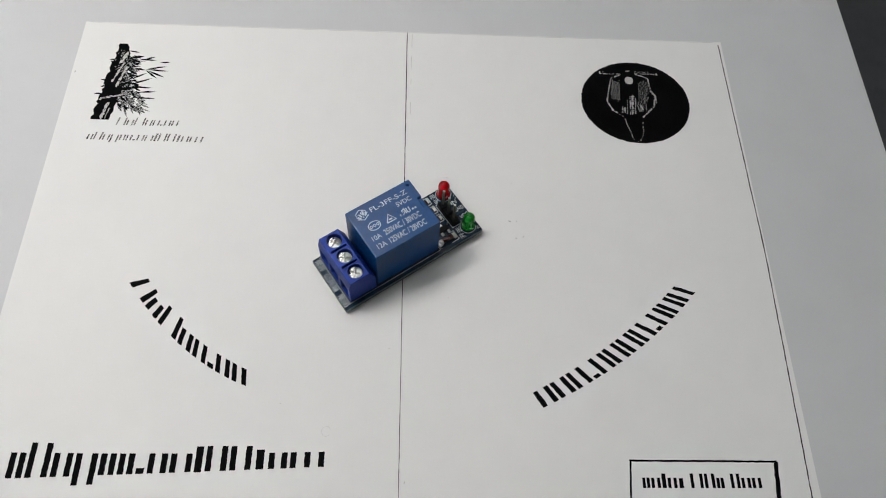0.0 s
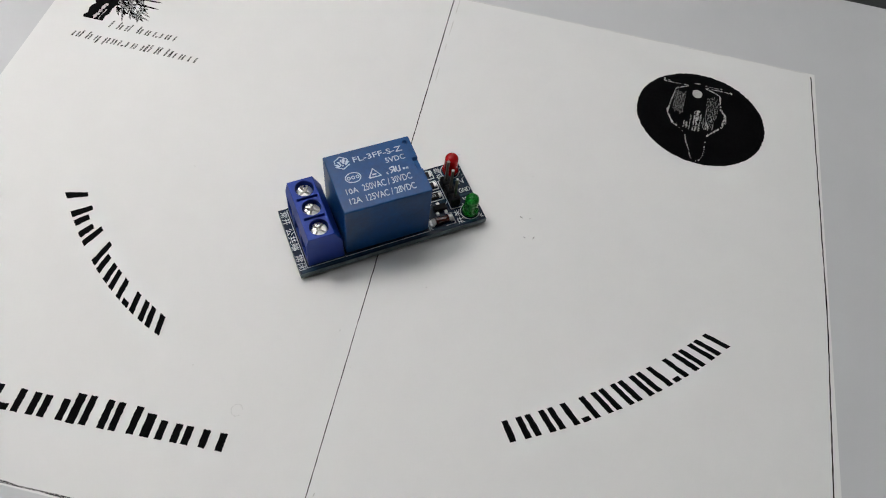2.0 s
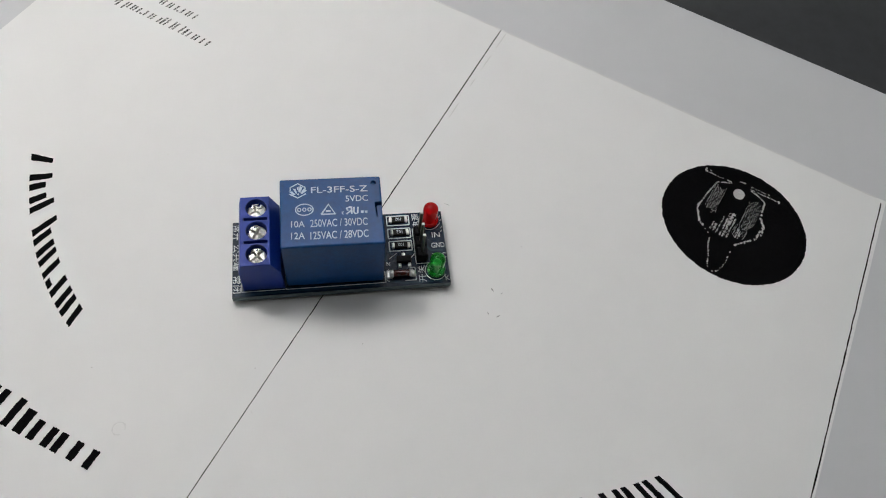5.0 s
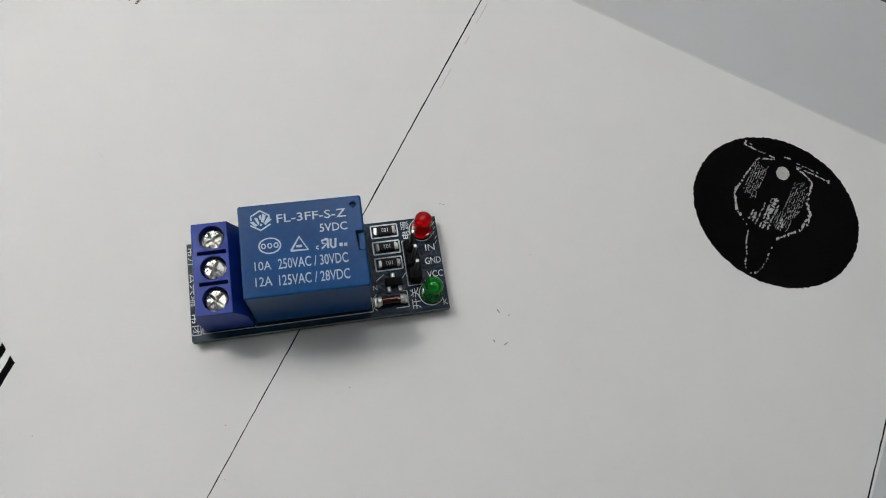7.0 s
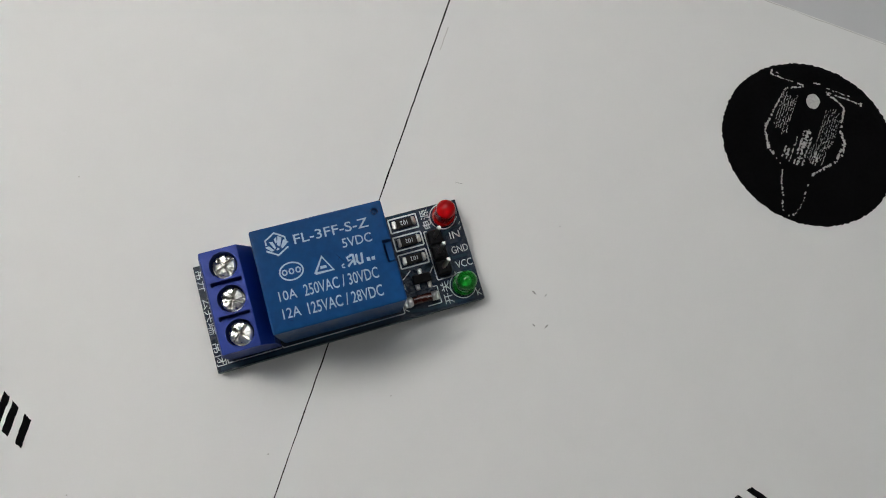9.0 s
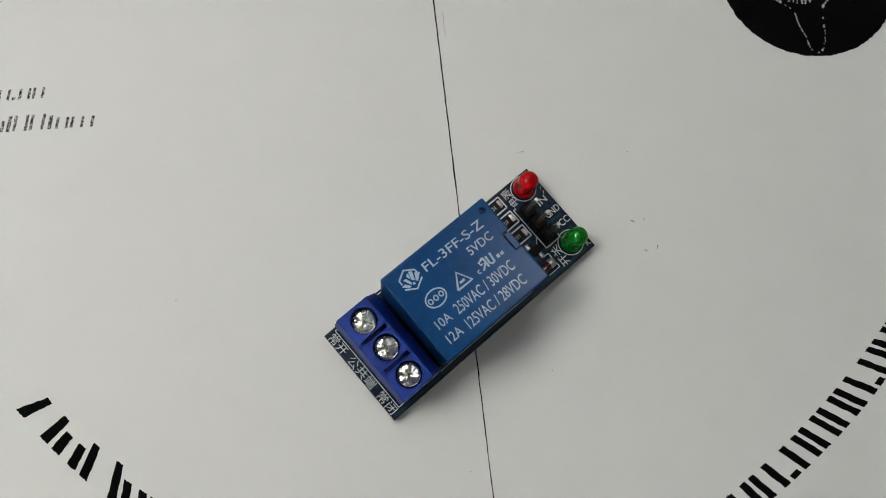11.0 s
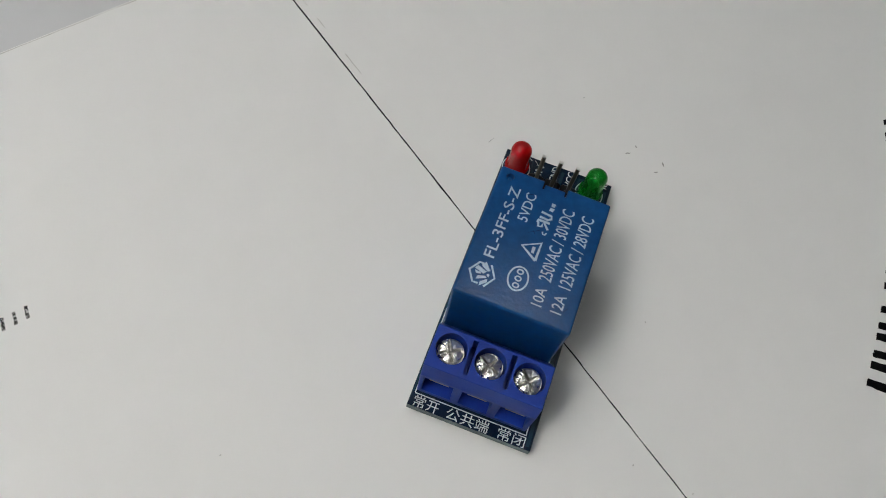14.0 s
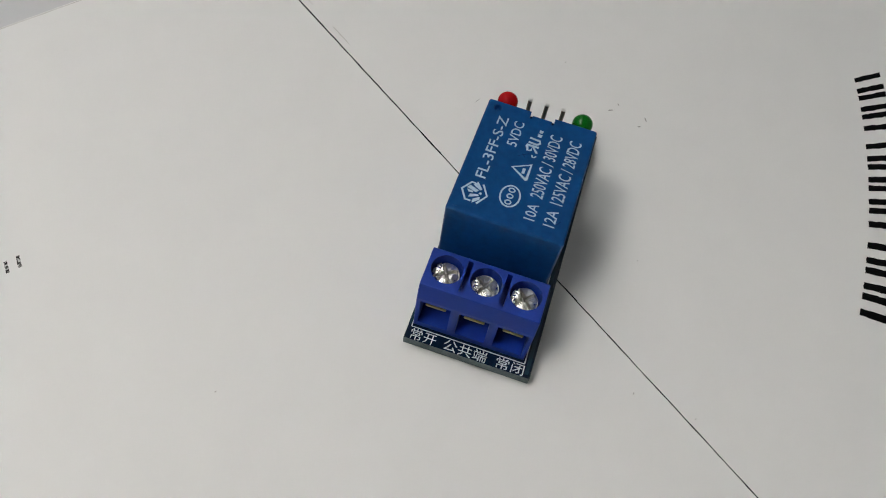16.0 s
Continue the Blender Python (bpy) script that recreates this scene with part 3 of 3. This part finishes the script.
def make_board():
    bm = bm_box(-0.12, -0.2, BZ, LONG, WIDE, PZ, 0.06, 1)
    for f in bm.faces:
        f.material_index = 0 if abs(f.normal.z) > 0.9 else 1
    board = part("circuit_board", bm, (SOLDER_MASK, FR4), module, "dark blue circuit board with white silkscreen")
    bm = bmesh.new()
    for u, v in ((4.5, 3.8), (4.5, 8.9), (4.5, 14.0), (12.5, 3.0), (12.5, 15.0), (24.6, 3.0), (24.6, 15.0), (28.2, 9.0), (38.1, 6.3), (38.1, 8.85), (38.1, 11.4), (40.7, 1.6), (40.7, 4.1), (40.7, 13.6), (40.7, 16.0)):
        bm_lathe([(0.9, BZ), (0.6, 0.4), (0.35, 0.02), (0, 0.02)], (u, v, 0), 12, bm)
    part("solder_joints", bm, TIN, board, "shiny solder joints under the board")

    for pts in (((31.2, 15.3), (30.6, 14.0), (30.6, 6.0), (31.6, 4.6)), ((36.9, 15.3), (37.8, 16.2), (39.4, 16.4)), ((36.9, 12.2), (37.6, 13.6), (39.0, 13.9)), ((32.4, 9.1), (31.4, 8.0), (33.2, 6.4)), ((36.3, 9.1), (36.6, 8.0), (35.6, 6.4)),
                ((34.4, 7.0), (36.2, 7.6), (37.4, 6.4)), ((31.4, 2.3), (30.8, 1.1), (34.0, 0.5), (42.0, 0.5)), ((39.4, 11.4), (41.4, 12.6), (42.9, 12.6), (42.9, 16.4)), ((39.4, 8.8), (40.4, 7.6), (42.8, 7.6)), ((39.2, 6.2), (40.0, 4.9), (42.6, 4.9), (42.8, 1.8)),
                ((0.4, 0.4), (9.0, 0.4), (14.0, 0.55), (29.0, 0.5)), ((2.0, 16.85), (12.0, 16.9), (28.0, 16.9), (36.0, 16.7))):
        part("copper_trace", bm_stroke(pts, 0.5, PZ + 0.01, rough=0.15), TRACE, board)

    def silk(name, bm):
        part(name, bm, SILK, board)

    bm = bmesh.new()
    for p, q in (((10.35, 0.9), (30.25, 0.9)), ((30.25, 0.9), (30.25, 3.4)), ((30.25, 14.6), (30.25, 16.75)), ((30.25, 16.75), (10.35, 16.75)), ((10.35, 0.9), (10.35, 1.2))):
        bm_stroke([p, q], 0.16, SZ, bm)
    silk("relay_outline", bm)
    bm = bmesh.new()
    for p, q in (((1.75, 0.95), (10.15, 0.95)), ((1.75, 0.95), (1.75, 16.6)), ((1.75, 16.6), (10.15, 16.6))):
        bm_stroke([p, q], 0.14, SZ, bm)
    silk("terminal_outline", bm)
    for v in (15.3, 12.2, 9.15):
        bm = bmesh.new()
        for p, q in (((31.7, v - 1.15), (36.4, v - 1.15)), ((36.4, v - 1.15), (36.4, v + 1.15)), ((36.4, v + 1.15), (31.7, v + 1.15)), ((31.7, v + 1.15), (31.7, v - 1.15))):
            bm_stroke([p, q], 0.24, SZ, bm)
        silk("resistor_outline", bm)
    bm = bmesh.new()
    for p, q in (((36.9, 13.0), (36.9, 4.7)), ((36.9, 4.7), (40.0, 4.7)), ((36.9, 13.0), (37.4, 13.0)), ((40.0, 4.7), (40.0, 5.4))):
        bm_stroke([p, q], 0.18, SZ, bm)
    silk("header_outline", bm)
    bm = bmesh.new()
    for p, q in (((36.5, 1.0), (36.5, 3.9)), ((36.5, 1.0), (34.2, 1.0)), ((36.5, 3.9), (35.4, 3.9)), ((30.5, 1.4), (30.5, 3.2)), ((30.5, 3.2), (31.1, 3.8)), ((30.5, 1.4), (31, 1.0)), ((31.4, 6.2), (33.0, 7.4)), ((36.0, 6.2), (37.0, 7.4))):
        bm_stroke([p, q], 0.16, SZ, bm)
    silk("diode_outline", bm)
    for u, v in ((40.7, 14.8), (40.7, 2.85)):
        silk("lamp_outline", bm_stroke([(u + 2.15 * math.cos(a), v + 2.15 * math.sin(a)) for a in np.linspace(0.5, 5.8, 40)], 0.16, SZ))
    for words, box, turn in (("IN", (40.9, 10.7, 42.6, 11.9), 0), ("GND", (40.5, 8.2, 43.3, 9.4), 0), ("VCC", (40.5, 5.7, 43.3, 6.9), 0), ("K", (42.55, 0.5, 43.35, 1.5), 0), ("N", (30.75, 4.6, 31.45, 5.5), 0),
                             ("\u7535\u6e90", (36.15, 14.3, 39.45, 15.8), 90), ("\u5f00\u5173", (35.9, 1.55, 39.7, 3.1), 90),
                             ("\u5e38\u5f00", (-0.95, 13.85, 2.55, 15.45), -90), ("\u516c\u5171\u7aef", (-2.15, 8.05, 3.75, 9.65), -90), ("\u5e38\u95ed", (-1.1, 1.9, 2.7, 3.5), -90)):
        silk("silkscreen_text", bm_text(words, box, SZ, turn))
    bm = bmesh.new()
    for k in range(5):
        u, v = random.uniform(42.6, 43.0), 11.9 + k * 0.9
        bm_stroke([(u, v), (u + 0.35, v + 0.5)], 0.12, SZ, bm)
    silk("silkscreen_marks", bm)


make_board()


def make_relay():
    u0, u1, v0, v1, top = 10.75, 29.85, 1.36, 16.35, 18.15
    body = bm_box(u0, v0, PZ + 0.25, u1, v1, top, 0.32, 3)
    cut = bm_box(28.45, 7.15, top - 2.0, 31, 10.45, top + 1)
    bm_lathe([(0.55, -0.9), (0.55, 2)], (28.5, 14.8, top), 20, cut)
    relay = part("relay", carve(body, cut), RELAY_BLUE, module, "blue plastic relay case with pale printed ratings")
    part("case_tab", bm_box(28.8, 7.42, top - 2.2, 29.8, 10.18, top - 0.75, 0.1, 1), RELAY_BLUE, relay)
    part("case_foot", bm_box(u0 + 0.3, v0 + 0.3, PZ, u1 - 0.3, v1 - 0.3, PZ + 0.25), DARK_PLASTIC, relay)
    part("vent_plug", bm_lathe([(0.0, -0.85), (0.22, -0.85), (0.22, -0.35), (0.0, -0.3)], (28.5, 14.8, top), 16), RELAY_BLUE, relay)
    z = top + 0.015
    cu, cv = (u0 + u1) / 2, (v0 + v1) / 2
    for words, box in (("FL-3FF-S-Z", (16.6, 12.95, 27.3, 14.35)), ("5VDC", (23.0, 10.75, 27.25, 12.1)), ("10A", (12.75, 5.6, 15.25, 7.0)), ("250VAC / 30VDC", (16.25, 5.45, 26.85, 7.1)),
                       ("12A", (12.7, 3.1, 15.2, 4.55)), ("125VAC / 28VDC", (16.2, 2.85, 26.85, 4.5))):
        part("rating_text", bm_text(words, box, z, -0.5, bold=0.07), RELAY_PRINT, relay)
    bm = bmesh.new()
    bm_stroke([(15.25 + 1.62 * math.cos(a), 9.4 + 1.22 * math.sin(a)) for a in np.linspace(0, 2 * math.pi, 48)], 0.22, z, bm)
    for u in (14.3, 15.25, 16.2):
        bm_stroke([(u + 0.3 * math.cos(a), 9.4 + 0.36 * math.sin(a)) for a in np.linspace(0, 2 * math.pi, 18)], 0.2, z, bm)
    part("oval_mark", bm, RELAY_PRINT, relay)
    bm = bmesh.new()
    bm_stroke([(18.35, 8.2), (20.95, 8.15), (19.75, 10.35), (18.35, 8.2), (18.6, 8.2)], 0.36, z, bm)
    bm_stroke([(19.2, 8.85), (20.1, 8.85)], 0.4, z + 0.004, bm)
    part("triangle_mark", bm, RELAY_PRINT, relay)
    bm = bmesh.new()
    bm_stroke([(22.55, 8.55), (22.2, 8.4), (22.2, 8.15), (22.55, 8.0)], 0.18, z, bm)
    bm_stroke([(23.6, 9.55), (24.0, 9.55), (24.0, 8.0)], 0.34, z, bm)
    bm_stroke([(24.0, 9.55), (23.1, 9.3), (23.2, 8.85), (23.95, 8.8), (23.0, 8.0)], 0.3, z + 0.004, bm)
    bm_stroke([(24.5, 9.5), (24.4, 8.4), (24.7, 8.0), (25.1, 8.1), (25.25, 9.5)], 0.32, z, bm)
    for u in (25.75, 26.45):
        bm_stroke([(u, 8.35), (u + 0.5, 8.33)], 0.5, z, bm, 0.2)
    part("approval_mark", bm, RELAY_PRINT, relay)
    bm = bmesh.new()
    for pts in ([(12.75, 13.75), (12.75, 14.45), (14.15, 15.3), (15.5, 14.4), (15.5, 13.9)], [(12.6, 13.0), (14.1, 12.05), (15.65, 12.95)]):
        bm_stroke(pts, 0.26, z + random.uniform(0, 0.004), bm, 0.12)
    for quad in ([(12.5, 13.55), (13.1, 13.6), (13.7, 12.85), (13.3, 12.75)], [(13.2, 14.2), (13.75, 14.1), (14.0, 13.2), (13.8, 12.95)], [(14.55, 14.75), (15.05, 14.45), (14.6, 13.2), (14.2, 13.5)],
                 [(15.2, 14.1), (15.85, 13.65), (14.85, 12.85), (14.65, 13.1)], [(13.95, 14.4), (14.35, 14.65), (14.25, 13.85), (14.05, 13.8)], [(13.95, 12.8), (14.35, 12.75), (14.4, 13.0), (14.15, 13.15)]):
        bm_flat(quad, z, bm)
    part("maker_mark", bm, RELAY_PRINT, relay)
    bm = bmesh.new()
    for pts in ([(21.7, 10.2), (22.1, 9.7), (22.6, 8.9)], [(21.8, 9.3), (22.3, 9.7)], [(26.9, 12.0), (27.2, 11.2)], [(13.2, 3.0), (13.9, 2.6)]):
        bm_stroke(pts, 0.09, z + 0.01, bm, 0.6)
    part("scratch", bm, SCRATCH_BLUE, relay, "dark scratch in the case top")
    part("moulding_mark", bm_lathe([(0, 0), (0.34, 0), (0.34, 0.03), (0.24, 0.04), (0, 0.02)], (11.6, 15.4, top), 16), RELAY_BLUE, relay)
    turn = Matrix.Translation(Vector((cu, cv, 0)) * MM) @ Matrix.Rotation(radians(-0.6), 4, "Z") @ Matrix.Translation(Vector((-cu, -cv, 0)) * MM)
    relay.matrix_basis = turn


make_relay()


def make_terminal():
    v0, v1, top = 1.25, 16.55, 12.6
    outline = [(2.15, PZ), (2.15, 9.9), (2.75, top), (8.3, top), (9.95, 8.9), (10.2, PZ)]
    body = bm_prism(outline, v0, v1, 0.12)
    cut = bmesh.new()
    for v in (14.0, 8.9, 3.8):
        bm_lathe([(2.02, -3.0), (2.02, 2)], (5.8, v, top), 36, cut)
        bm_box(0, v - 2.0, 3.6, 7.2, v + 2.0, 9.3, 0.0, 1, cut)
    for v in (11.45, 6.35):
        bm_box(3.4, v - 0.33, top - 2.6, 7.9, v + 0.33, top + 1, 0.0, 1, cut)
    block = part("terminal_block", carve(body, cut), BLOCK_BLUE, module, "blue plastic three-way screw terminal block")
    for k, v in enumerate((14.0, 8.9, 3.8)):
        head = bm_lathe([(0, -2.4), (1.74, -2.4), (1.74, -0.62), (1.68, -0.40), (1.42, -0.2), (0.9, -0.08), (0, -0.05)], (0, 0, 0), 40)
        head = carve(head, bm_box(-0.24, -1.5, -0.9, 0.20, 1.42, 0.6, 0.05, 1))
        head = carve(head, bm_box(-1.46, -0.20, -0.95, 1.4, 0.26, 0.6, 0.05, 1))
        head = carve(head, bm_box(1.1, -0.14, -0.7, 2.2, 0.16, 0.6))
        head = carve(head, bm_lathe([(0.2, -1.3), (0.62, 0.6)], (0, 0, 0), 7))
        bmesh.ops.triangulate(head, faces=[f for f in head.faces if f.calc_center_median().z > -1.4])
        lean = [(random.uniform(-0.16, 0.16), random.uniform(-0.16, 0.16), random.uniform(-0.14, 0.1)) for _ in range(4)]
        for p in head.verts:
            if p.co.z > -0.56:
                a, b, c = lean[(p.co.x > 0) + 2 * (p.co.y > 0)]
                p.co.z += a * p.co.x + b * p.co.y + c + random.uniform(-0.05, 0.05)
            elif p.co.xy.length < 1.6 and p.co.z > -2:
                p.co.z += random.uniform(-0.25, 0.2)
        # slot faces use a darker nickel that paints in the recess's shade
        for f in head.faces:
            f.material_index = 1 if f.calc_center_median().z < -0.5 and f.calc_center_median().xy.length < 1.6 else 0
        screw = part("screw", head, (NICKEL, NICKEL_SLOT_SHADE), block, "shiny nickel cross-head screw")
        screw.matrix_basis = Matrix.Translation(Vector((5.8, v, top - 0.75)) * MM) @ Matrix.Rotation((0.5, 1.1, 0.75)[k], 4, "Z")
        part("clamp_plate", bm_box(2.45, v - 1.35, 7.9, 6.9, v + 1.35, 8.3, 0.1, 1), BRASS, block, "brass wire clamp plate")
        part("clamp_cage", bm_box(5.2, v - 1.6, 4.2, 6.9, v + 1.6, 7.8, 0.1, 1), TIN, block)


make_terminal()


def make_led(v, material, label):
    u, flange, top = 40.75, PZ + 0.3, 8.45
    dome = [(1.58 * math.cos(a), top - 1.4 + 1.4 * math.sin(a)) for a in np.linspace(0.1, 1.57, 16)][:-1]
    lens = part("indicator_lamp", bm_lathe([(0, flange), (1.85, flange), (1.9, flange + 0.15), (1.9, flange + 0.8), (1.82, flange + 0.95), (1.6, flange + 1.0), (1.58, top - 1.4)] + dome + [(0, top)], (u, v, 0), 48), material, module, label, smooth=True)
    lens.data.set_sharp_from_angle(angle=radians(40))
    part("reflector_cup", bm_lathe([(0.14, flange + 0.3), (0.18, flange + 2.6), (0.52, flange + 3.4), (0.46, flange + 3.42), (0.3, flange + 3.0), (0, flange + 2.9)], (u, v + 0.1, 0), 20), TIN, lens, "small metal cup inside the lens")
    part("post", bm_box(u - 0.18, v - 1.0, flange + 0.3, u + 0.18, v - 0.65, flange + 3.1, 0.05, 1), TIN, lens)
    for s in (-1.27, 1.27):
        part("leg", bm_box(u - 0.22, v + s - 0.22, PZ, u + 0.22, v + s + 0.22, flange), TIN, lens)


make_led(14.8, RED_LENS, "small round red indicator lamp, unlit")
make_led(2.85, GREEN_LENS, "small round green indicator lamp, unlit")


def make_header():
    bm = bmesh.new()
    for v in (6.25, 8.8, 11.35):
        bm_box(36.95, v - 1.22, PZ, 39.35, v + 1.22, PZ + 2.5, 0.35, 1, bm)
    head = part("pin_header", bm, DARK_PLASTIC, module, "black three-pin header")
    for v in (6.25, 8.8, 11.35):
        pin = bm_box(38.1 - 0.3, v - 0.3, PZ + 2.4, 38.1 + 0.3, v + 0.3, 11.6, 0.12, 1)
        # sides darker, top face brighter: the metal's reflections put into its colour
        for f in pin.faces:
            f.material_index = 1 if f.calc_center_median().z > 11.5 else 0
        part("pin", pin, (PIN_SIDE_SHADE, TIN), head, "metal pin, dark sides and bright tip painted as reflections")


make_header()


def solder_lump(u, v, wide, deep, high):
    """An uneven bead of solder standing on the board."""
    bm = bm_box(u - wide / 2, v - deep / 2, PZ, u + wide / 2, v + deep / 2, PZ + high, min(wide, deep, high) * 0.38, 2)
    for p in bm.verts:
        if p.co.z > PZ + 0.05:
            p.co += Vector((random.uniform(-0.07, 0.07), random.uniform(-0.07, 0.07), random.uniform(-0.08, 0.05)))
    return bm


def make_resistor(v):
    body = part("resistor", bm_box(32.75, v - 0.68, PZ + 0.03, 35.45, v + 0.68, PZ + 0.62, 0.06, 1), RESISTOR_BLACK, module, "black chip resistor with tinned ends")
    for u in (32.5, 35.72):
        part("end_cap", solder_lump(u, v + random.uniform(-0.08, 0.08), random.uniform(0.6, 0.75), 1.35, 0.66), TIN, body)
    part("value_text", bm_text("102", (33.5, v - 0.36, 34.7, v + 0.36), PZ + 0.635, 180), SILK, body)


for v in (15.3, 12.2, 9.15):
    make_resistor(v)

transistor = part("transistor", bm_box(32.9, 4.85, PZ + 0.12, 35.9, 6.35, PZ + 1.1, 0.18, 2), DARK_PLASTIC, module, "small black transistor")
for u, v in ((33.4, 4.45), (35.4, 4.45), (34.4, 6.75)):
    part("leg", solder_lump(u, v, 0.7, 1.15, 0.5), TIN, transistor)


def make_diode():
    bm = bm_lathe([(0, -1.7), (0.68, -1.7), (0.72, -1.5), (0.72, 1.5), (0.68, 1.7), (0, 1.7)], steps=24)
    turn = pose(0, 0, 0, 0, 90, 0)
    bm.transform(turn)
    bmesh.ops.translate(bm, verts=bm.verts, vec=(33.5, 2.35, PZ + 0.78))
    glass = part("diode", bm, DIODE_GLASS, module, "dark red glass diode", smooth=True)
    for u in (31.5, 35.5):
        bm = bm_lathe([(0, -0.42), (0.7, -0.42), (0.8, -0.3), (0.8, 0.3), (0.7, 0.42), (0, 0.42)], steps=24)
        bm.transform(turn)
        bmesh.ops.translate(bm, verts=bm.verts, vec=(u, 2.35, PZ + 0.8))
        part("end_cap", bm, TIN, glass, smooth=True)
    part("solder_pad", solder_lump(31.1, 2.35, 1.2, 1.7, 0.7), TIN, glass)
    part("solder_pad", solder_lump(35.95, 2.35, 0.9, 1.5, 0.6), TIN, glass)


make_diode()
